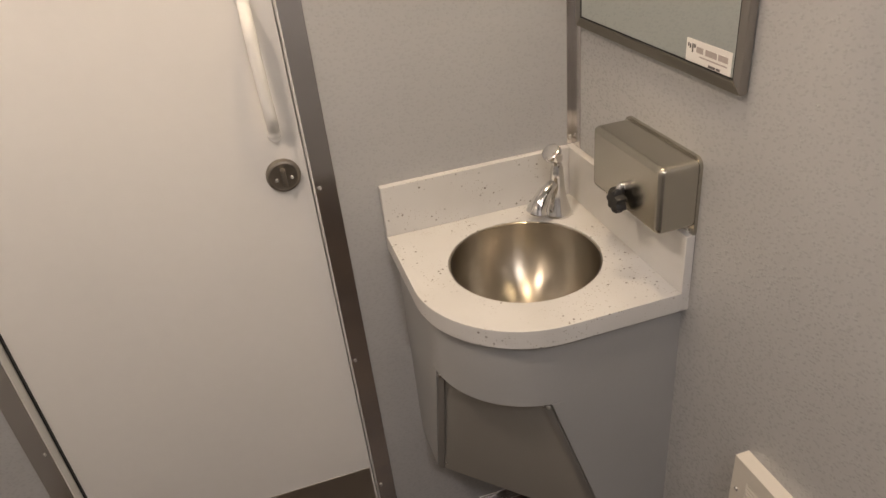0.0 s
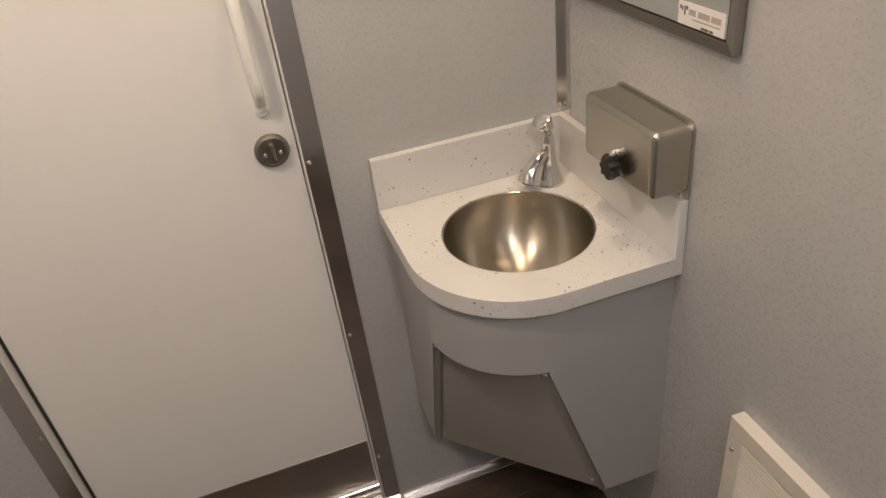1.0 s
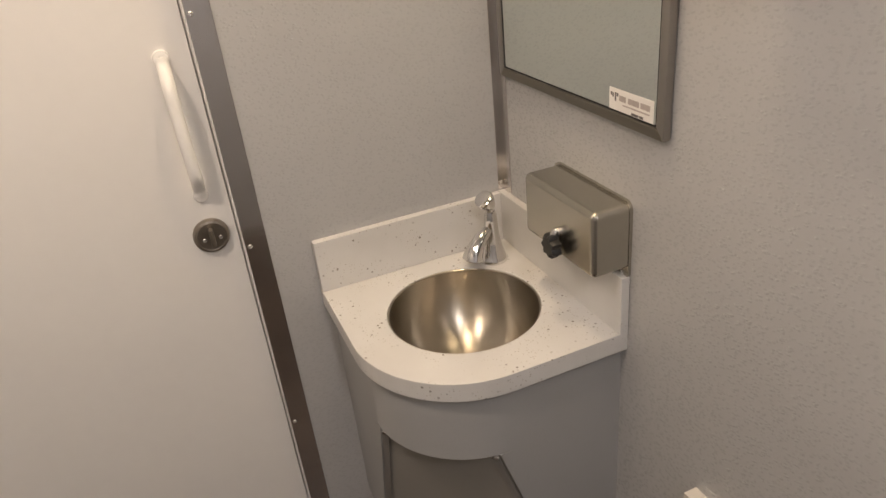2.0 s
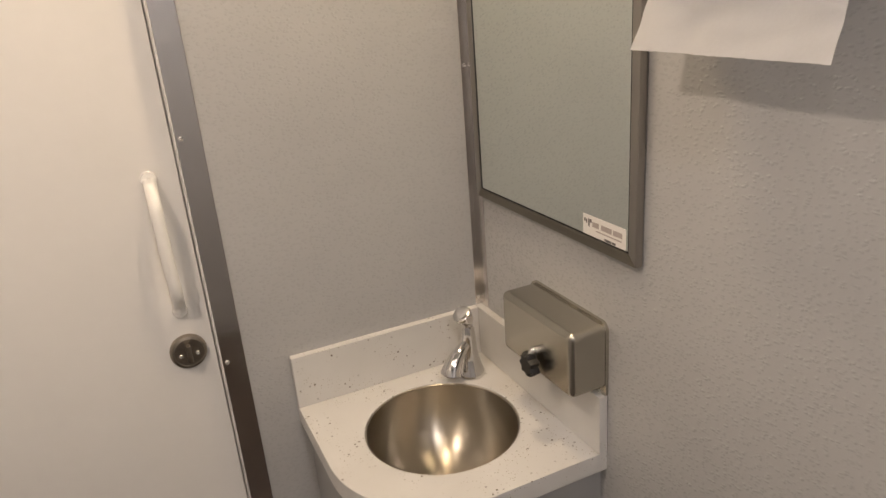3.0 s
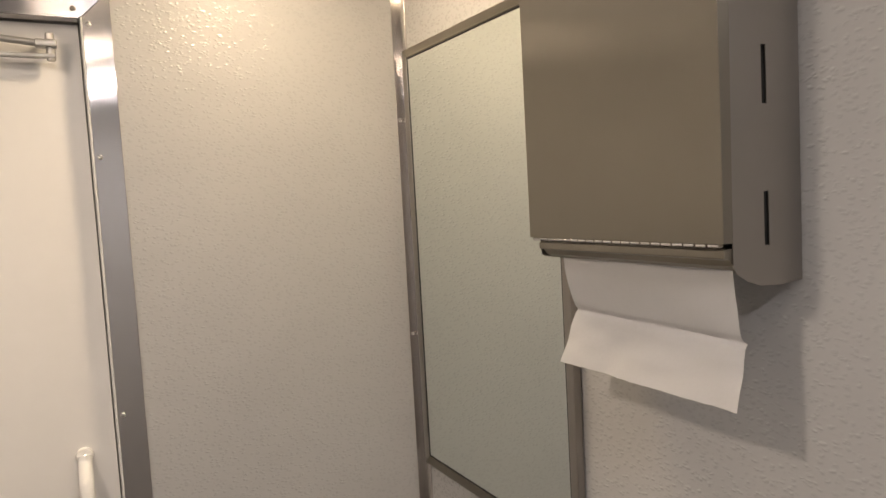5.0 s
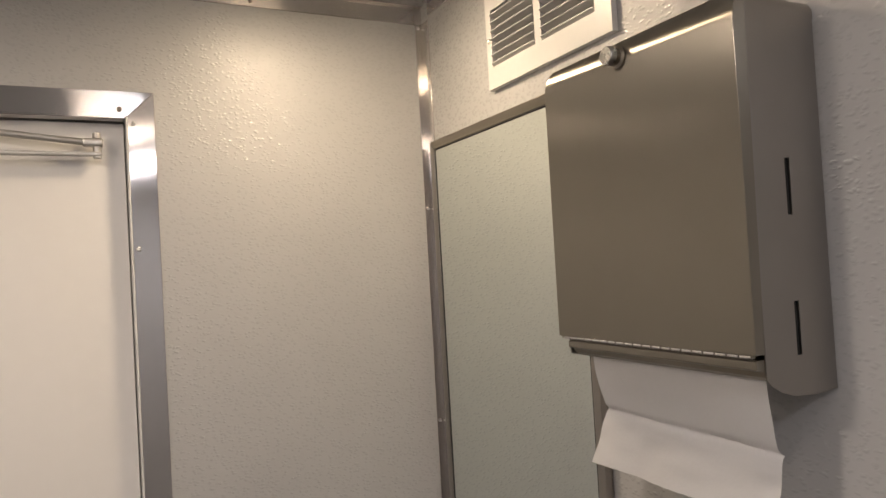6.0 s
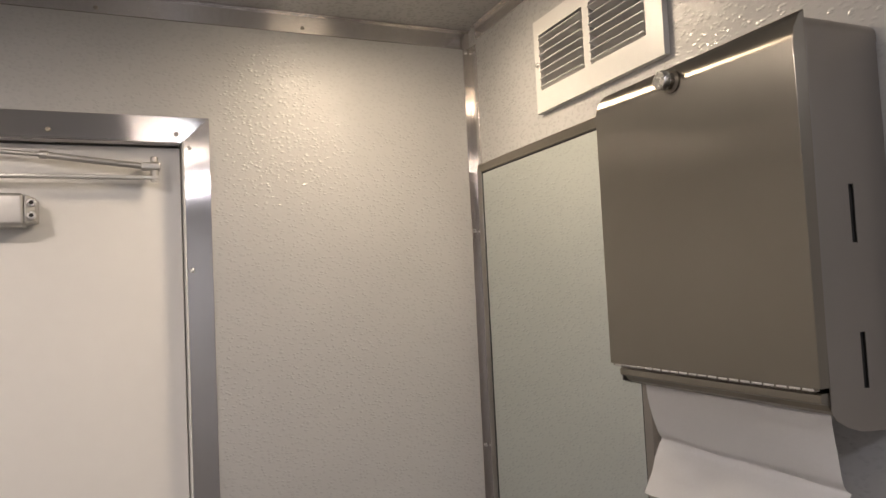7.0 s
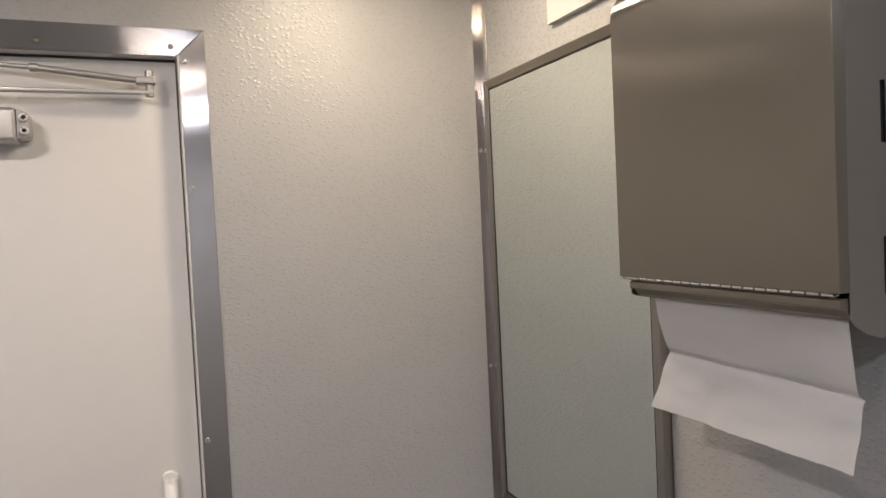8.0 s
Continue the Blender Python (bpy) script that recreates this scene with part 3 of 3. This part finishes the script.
for p, q in ((a, b), (d, c)):
    inward = ((p + q) / 2 - (a + b + c + d) / 4).normalized() * -1
    s = [p - back * 0.0005 + Vector((0, 0, -0.012)), q - back * 0.0005, q + inward * 0.013 - back * 0.0005, p + inward * 0.013 - back * 0.0005 + Vector((0, 0, -0.012))]
    part("edge_strip", prism(s, -back * 0.0025, 0.0005), STRIP, cabinet, "thin grey metal edge strip")
    for f in (0.075, 0.93):
        screw(p.lerp(q, f) + inward * 0.018 - back * 0.0005, -back, cabinet, 0.0036)
    pin = p.lerp(q, 0.045) + inward * 0.006 - back * 0.003
    part("pin", rod(pin, pin - back * 0.005, 0.0042, 14, edge=0.001), SCREW, cabinet, "bright rivet head")

# ---- soap dispenser ----
soap = thing("soap_dispenser", (0, -0.315, 0.965), "brushed steel wall soap dispenser with a black valve knob", "soap dispenser")
bm = box(-0.006, -0.0005, -0.419, -0.207, 0.966, 1.101)
bm = round_edges(bm, 0.014, 5, [e for e in bm.edges if abs(e.verts[0].co.x - e.verts[1].co.x) > 0.002])
part("back_plate", bm, SATIN, soap)
bm = box(-0.070, -0.0008, -0.418, -0.212, 0.986, 1.097)
bm = round_edges(bm, 0.011, 6, [e for e in bm.edges if min(v.co.x for v in e.verts) < -0.01])
part("tank", bm, SATIN, soap)
vy, vz = -0.326, 1.012
valve = part("valve", rod((-0.069, vy - 0.002, vz + 0.022), (-0.078, vy - 0.002, vz + 0.022), 0.0075, 20, edge=0.001), CHROME, soap, "chrome valve neck")
part("spout", tube(smooth_line([(-0.073, vy - 0.002, vz + 0.024), (-0.080, vy - 0.001, vz + 0.023), (-0.083, vy, vz + 0.012), (-0.083, vy, vz - 0.004)], 5), 0.0060, 14, 1, (0, 1, 0)), CHROME, valve)
bm = bmesh.new()
lobes = 40
rings = []
for depth, s in ((0, 0.8), (0.003, 1), (0.013, 1), (0.018, 0.82)):
    rings.append([bm.verts.new((-0.0765 - depth, vy + s * (0.0190 + 0.0030 * math.cos(7 * 2 * math.pi * i / lobes)) * math.cos(2 * math.pi * i / lobes), vz + s * (0.0190 + 0.0030 * math.cos(7 * 2 * math.pi * i / lobes)) * math.sin(2 * math.pi * i / lobes))) for i in range(lobes)])
for r0, r1 in zip(rings, rings[1:]):
    for i in range(lobes):
        bm.faces.new((r0[i], r0[(i + 1) % lobes], r1[(i + 1) % lobes], r1[i]))
bm.faces.new(rings[0])
bm.faces.new(rings[-1])
part("knob", bm, BLACK, soap, "black star-shaped knob")
for dy in (-0.012, 0.012):
    part("sight_slot", box(-0.040, -0.036, -0.315 + dy - 0.004, -0.315 + dy + 0.004, 1.0945, 1.0956, 0.0004, 1), DARK, soap)
screw((-0.006, -0.404, 0.976), (-1, 0, 0), soap, 0.0035)

# ---- mirror ----
MY0, MY1, MZ0, MZ1, MD = -0.492, -0.037, 1.217, 1.981, 0.0145
mirror = thing("mirror", (0, -0.27, MZ0), "tall wall mirror in a narrow steel channel frame", "mirror")
part("glass", box(-0.0118, -0.0015, MY0 + 0.006, MY1 - 0.006, MZ0 + 0.006, MZ1 - 0.006), GLASS, mirror, "silvered glass", smooth=0)
fw = 0.0165


def frame_bar(p0, p1, q1, q0):
    return prism([(-0.0015, *p0), (-0.0015, *p1), (-0.0015, *q1), (-0.0015, *q0)], (-(MD - 0.0015), 0, 0), 0.0025)


part("frame_bar", frame_bar((MY0, MZ0), (MY0, MZ1), (MY0 + fw, MZ1 - fw), (MY0 + fw, MZ0 + fw)), STEEL_UP, mirror)
part("frame_bar", frame_bar((MY1, MZ0), (MY1, MZ1), (MY1 - fw, MZ1 - fw), (MY1 - fw, MZ0 + fw)), STEEL_UP, mirror)
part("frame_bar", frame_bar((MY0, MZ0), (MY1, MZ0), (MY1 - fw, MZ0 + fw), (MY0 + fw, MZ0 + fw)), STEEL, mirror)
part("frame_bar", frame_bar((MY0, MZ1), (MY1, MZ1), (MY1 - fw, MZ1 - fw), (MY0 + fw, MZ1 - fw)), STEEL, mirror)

# black strips draw the dark line where the frame's depth mirrors in the glass
for y0, y1, z0, z1 in ((MY0 + fw, MY0 + fw + 0.0022, MZ0 + fw, MZ1 - fw), (MY1 - fw - 0.0022, MY1 - fw, MZ0 + fw, MZ1 - fw), (MY0 + fw + 0.0022, MY1 - fw - 0.0022, MZ0 + fw, MZ0 + fw + 0.0022), (MY0 + fw + 0.0022, MY1 - fw - 0.0022, MZ1 - fw - 0.0022, MZ1 - fw)):
    part("edge_shade", box(-0.0126, -0.0118, y0, y1, z0, z1), BLACK, mirror, "thin black strip drawn as the dark reflection of the frame's inner edge", smooth=0)

sticker = thing("sticker", (-0.0118, -0.419, 1.233), "small white printed sticker on the mirror's lower corner", "sticker")
part("card", box(-0.0122, -0.0118, -0.468, -0.371, 1.2338, 1.2665), CARD, sticker, smooth=0)
bars = [(-0.3745, -0.3775, 1.2555, 1.2605, INK), (-0.3785, -0.3815, 1.2535, 1.2595, INK), (-0.3840, -0.3870, 1.2490, 1.2610, INK), (-0.3880, -0.3920, 1.2560, 1.2610, INK), (-0.394, -0.409, 1.2505, 1.2585, INK_PALE), (-0.414, -0.438, 1.2505, 1.2585, INK_PALE), (-0.441, -0.461, 1.2505, 1.2585, INK_PALE), (-0.402, -0.460, 1.2450, 1.2468, INK_PALE), (-0.422, -0.437, 1.2365, 1.2400, INK), (-0.439, -0.447, 1.2365, 1.2400, INK)]
for y0, y1, z0, z1, ink in bars:
    part("print_bar", box(-0.0125, -0.0122, y0, y1, z0, z1), ink, sticker, smooth=0)

# ---- paper towel dispenser ----
DX, DY0, DY1, DZ0, DZ1 = -0.105, -0.805, -0.539, 1.661, 1.968
towel_box = thing("paper_towel_dispenser", (0, -0.675, 1.622), "brushed steel wall cabinet for folded paper towels", "towel dispenser")


def side_plate(y, t):
    xs = [-0.002, -0.0455, -0.0515, -0.091]
    zs = [1.640, 1.656, 1.702, 1.776, 1.825, DZ1 - 0.018]
    return pierced(xs, zs, {(1, 1), (1, 3)}, lambda u, v: Vector((u, y, v)), (0, t, 0))


part("side", side_plate(DY0, 0.0012), STEEL_UP, towel_box, "steel side with two sight slots", smooth=0)
part("side", side_plate(DY1, -0.0012), STEEL_UP, towel_box, smooth=0)
for y, t in ((DY0, 0.0012), (DY1, -0.0012)):
    drop = 1.0 if t > 0 else 0.35
    low = [(x, y, 1.640 - d * drop) for x, d in ((-0.002, 0), (-0.002, 0.018), (-0.030, 0.020), (-0.058, 0.018), (-0.074, 0.013), (-0.086, 0.006), (-0.091, 0))]
    part("cheek", prism(low, (0, t, 0)), STEEL_UP, towel_box, smooth=0)
part("back", box(-0.002, -0.0006, DY0 + 0.0012, DY1 - 0.0012, 1.622, DZ1 - 0.018), STEEL_UP, towel_box, smooth=0)
bm = box(-0.0900, -0.001, DY0, DY1, DZ1 - 0.018, DZ1 - 0.0005)
bm = round_edges(bm, 0.012, 6, [e for e in bm.edges if abs(e.verts[0].co.x - e.verts[1].co.x) > 0.01 and e.verts[0].co.z > DZ1 - 0.01])
part("top", bm, STEEL_UP, towel_box)
sheet = [(-0.094, DZ0), (DX, DZ0), *[(DX + 0.036 * (1 - math.cos(math.radians(a))), DZ1 - 0.036 * (math.sin(math.radians(50)) - math.sin(math.radians(a)))) for a in range(0, 51, 10)], (-0.0905, DZ1)]
bm = prism([(x, DY1 + 0.0015, z) for x, z in sheet], (0, DY0 - DY1 - 0.0035, 0))
for end, radius in ((DY0 - 0.002, 0.012), (DY1 + 0.0015, 0.005)):
    bm = round_edges(bm, radius, 6, [e for e in bm.edges if all(abs(v.co.y - end) < 1e-4 and v.co.x < -0.0915 for v in e.verts) and not all(v.co.z < 1.67 for v in e.verts) and min(v.co.x for v in e.verts) < -0.0945])
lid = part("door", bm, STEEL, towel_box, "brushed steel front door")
part("tray", prism([(x, DY1 - 0.010, z) for x, z in ((-0.098, 1.656), (-0.098, 1.649), (-0.094, 1.646), (-0.090, 1.641), (-0.082, 1.637), (-0.070, 1.636), (-0.070, 1.656))], (0, DY0 - DY1 + 0.0115, 0)), STEEL, towel_box, smooth=0)
part("lip", box(-0.1005, -0.094, DY0 + 0.0013, DY1 - 0.009, 1.6475, 1.6555, 0.0015), STEEL, towel_box)
part("inside", box(-0.068, -0.010, DY0 + 0.003, DY1 - 0.003, 1.640, 1.95), DARK, towel_box, "near-black block for the shade inside the cabinet", smooth=0)
hinge = part("hinge", rod((DX + 0.003, DY0 + 0.002, DZ0 - 0.0015), (DX + 0.003, DY1 - 0.002, DZ0 - 0.0015), 0.0014, 10), STEEL, towel_box, "steel piano hinge")
for i in range(20):
    y = DY0 + 0.004 + i * 0.0129
    part("knuckle", rod((DX + 0.003, y, DZ0 - 0.0015), (DX + 0.003, y + 0.0115, DZ0 - 0.0015), 0.0023, 10, edge=0.0004), CHROME, hinge)
kx, ky, kz = DX + 0.001, -0.667, 1.948
knob = part("lock_knob", lathe([(0.011, 0), (0.011, 0.003), (0.0085, 0.005), (0.0085, 0.010)], along((kx, ky, kz), (kx - 1, ky, kz)), 28), NICKEL, towel_box, "round lock knob")
part("knob_face", lathe([(0.0082, 0.010), (0.0098, 0.011), (0.0098, 0.016), (0.0085, 0.018)], along((kx, ky, kz), (kx - 1, ky, kz)), 28), SCREW, knob)

# hanging folded towel
bm = bmesh.new()
NU, NV = 40, 70
grid = []
for j in range(NV + 1):
    v = j / NV
    row = []
    for i in range(NU + 1):
        u = i / NU
        fold = 0.48 - 0.03 * u
        if v < fold:
            k = v / fold
            z = 1.640 - (1.640 - 1.576 + 0.004 * u) * k
            x = -0.080 + 0.013 * k - 0.002 * math.sin(k * math.pi)
            y = -0.565 - u * 0.230 + (0.004 - 0.006 * u) * -k
        else:
            k = (v - fold) / (1 - fold)
            z = 1.576 - 0.004 * u - (0.062 - 0.002 * u) * k
            x = -0.067 - 0.012 * k
            y = -0.569 - u * 0.2285 + (0.017 * (1 - u) ** 2 + 0.003 * u) * k
        x += 0.0022 * noise.noise(Vector((u * 5, v * 5, 1.3))) + 0.003 * math.exp(-((u - 0.28 - 0.25 * (1 - v)) / 0.06) ** 2) * max(0, v - 0.55)
        x += 0.0022 * math.exp(-((v - fold) / 0.022) ** 2)
        z += 0.0007 * noise.noise(Vector((u * 30, v * 2, 8.1)))
        row.append(bm.verts.new((x, y, z)))
    grid.append(row)
for r0, r1 in zip(grid, grid[1:]):
    for i in range(NU):
        bm.faces.new((r0[i], r0[i + 1], r1[i + 1], r1[i]))
bmesh.ops.solidify(bm, geom=list(bm.faces), thickness=0.0006)
solid("paper_towel", bm, PAPER, (-0.07, -0.68, 1.51), "creased white paper towel hanging from the dispenser", "paper towel", smooth=60)

# ---- wall vent ----
vent = thing("vent_grille", (0, -0.404, 2.023), "white stamped metal air grille with two banks of louvres", "vent")
VY0, VY1, VZ0, VZ1 = -0.552, -0.256, 2.023, 2.171
part("frame", pierced([VY0, -0.521, -0.405, -0.389, -0.271, VY1], [VZ0, 2.057, 2.146, VZ1], {(1, 1), (3, 1)}, lambda u, v: Vector((-0.009, u, v)), (0.0085, 0, 0)), WHITE, vent, smooth=0)
part("backing", box(0.050, 0.055, -0.525, -0.267, 2.053, 2.150), DARK, vent, "near-black sheet for the shade in the duct behind the louvres", smooth=0)
for y0, y1 in ((-0.521, -0.405), (-0.389, -0.271)):
    for i in range(7):
        z = 2.057 + 0.0127 * i
        part("slat", prism([(x, y0 + 0.0005, z + h) for x, h in ((0.0050, -0.0010), (0.0050, 0.0000), (-0.0115, 0.0062), (-0.0125, 0.0060), (-0.0125, 0.0050))], (0, y1 - y0 - 0.001, 0)), WHITE, vent, smooth=0)
for y in (-0.2635, -0.536):
    screw((-0.009, y, 2.100), (-1, 0, 0), vent, 0.0045)

# ---- low wall grille ----
low = thing("wall_grille", (0, -0.78, 0.455), "ivory metal wall grille with fine louvres", "vent")
GY0, GY1, GZ0, GZ1, GX = -0.960, -0.597, 0.452, 0.684, -0.024
fr = 0.030
part("frame", pierced([GY0, GY0 + fr, GY1 - fr, GY1], [GZ0, GZ0 + fr, GZ1 - fr, GZ1], {(1, 1)}, lambda u, v: Vector((GX, u, v)), (0.0235, 0, 0)), IVORY, low, smooth=0)
part("backing", box(GX + 0.0075, -0.0005, GY0 + fr, GY1 - fr, GZ0 + fr, GZ1 - fr), DARK, low, "near-black block for the shade behind the louvres", smooth=0)
count = 23
for i in range(count):
    z = GZ0 + fr + (GZ1 - GZ0 - 2 * fr) * (i + 0.3) / count
    part("slat", prism([(GX + 0.0012, GY0 + fr, z), (GX + 0.0005, GY0 + fr, z + 0.0034), (GX + 0.0050, GY0 + fr, z + 0.0048), (GX + 0.0065, GY0 + fr, z + 0.0020)], (0, GY1 - GY0 - 2 * fr, 0)), IVORY, low, smooth=0)
screw((GX, GY1 - 0.013, 0.622), (-1, 0, 0), low, 0.004)

# ---- ceiling lamps ----
def ceiling_lamp(x, y, lens, edge, label, lip=0.0):
    lamp = thing("ceiling_light", (x, y, HIGH), label, "ceiling light", "ceiling lights")
    part("base_ring", lathe([(0.083, 0), (0.083, -0.010 - 3 * lip), (0.079, -0.018 - 3.3 * lip), (0.072, -0.020 - 3.3 * lip), (0.0705, -0.018 - 3 * lip), (0.0705, -0.010)], pose(x, y, HIGH - 0.0005), 48, False), WHITE, lamp)
    part("lens_rim", lathe([(0.0695, -0.012), (0.069, -0.030), (0.0665, -0.042), (0.062, -0.0475)], pose(x, y, HIGH), 40, False), edge, lamp, "faintly glowing rim of the lens")
    part("lens", lathe([(0.062, -0.0475), (0.050, -0.0515), (0.030, -0.0545), (0.004, -0.0555)], pose(x, y, HIGH), 40), lens, lamp, "glowing shallow lens")


ceiling_lamp(-0.270, -0.292, LENS_WARM, LENS_EDGE, "round warm white dome light on the ceiling")
# ring of this unseen lamp is deepened to keep light off the upper wall
ceiling_lamp(-1.020, -0.680, LENS_MILD, LENS_DIM, "round warm white dome light on the ceiling", 0.010)
ceiling_lamp(-0.560, -1.200, LENS_OVER, LENS_DIM, "round warm white dome light on the ceiling")
# added out of view: gives the east wall its bluish light, source unknown
ceiling_lamp(-0.450, -1.720, LENS_COOL, LENS_DIM, "unseen cool white dome light added for the bluish light from the south")

# ---- floor planks ----
PLANK = {}


def plank(x, y, wide, long):
    key = (round(wide, 3), round(long, 3))
    if key not in PLANK:
        bm = box(0, wide, 0, long, -0.002, 0.0, 0.0006, 1)
        PLANK[key] = bpy.data.meshes.new("plank")
        bm.to_mesh(PLANK[key])
        bm.free()
        PLANK[key].materials.append(FLOOR)
    ob = new("plank", PLANK[key])
    ob.parent = floor
    ob.location = Vector((x, y, 0)) - BASE[floor]


for i in range(12):
    y = SOUTH + 0.115 * i
    wide = 0.114
    x, k = WEST, i
    while x < -0.001 and y < 0:
        long = min((0.62, 0.9, 0.38)[k % 3], -x)
        plank(x, y, long - 0.001, wide)
        x += long
        k += 1
for i in range(12, 20):
    y = SOUTH + 0.115 * i
    x, k = WEST, i
    while x < -0.001:
        long = min((0.62, 0.9, 0.38)[k % 3], -x)
        plank(x, y, long - 0.001, 0.114)
        x += long
        k += 1
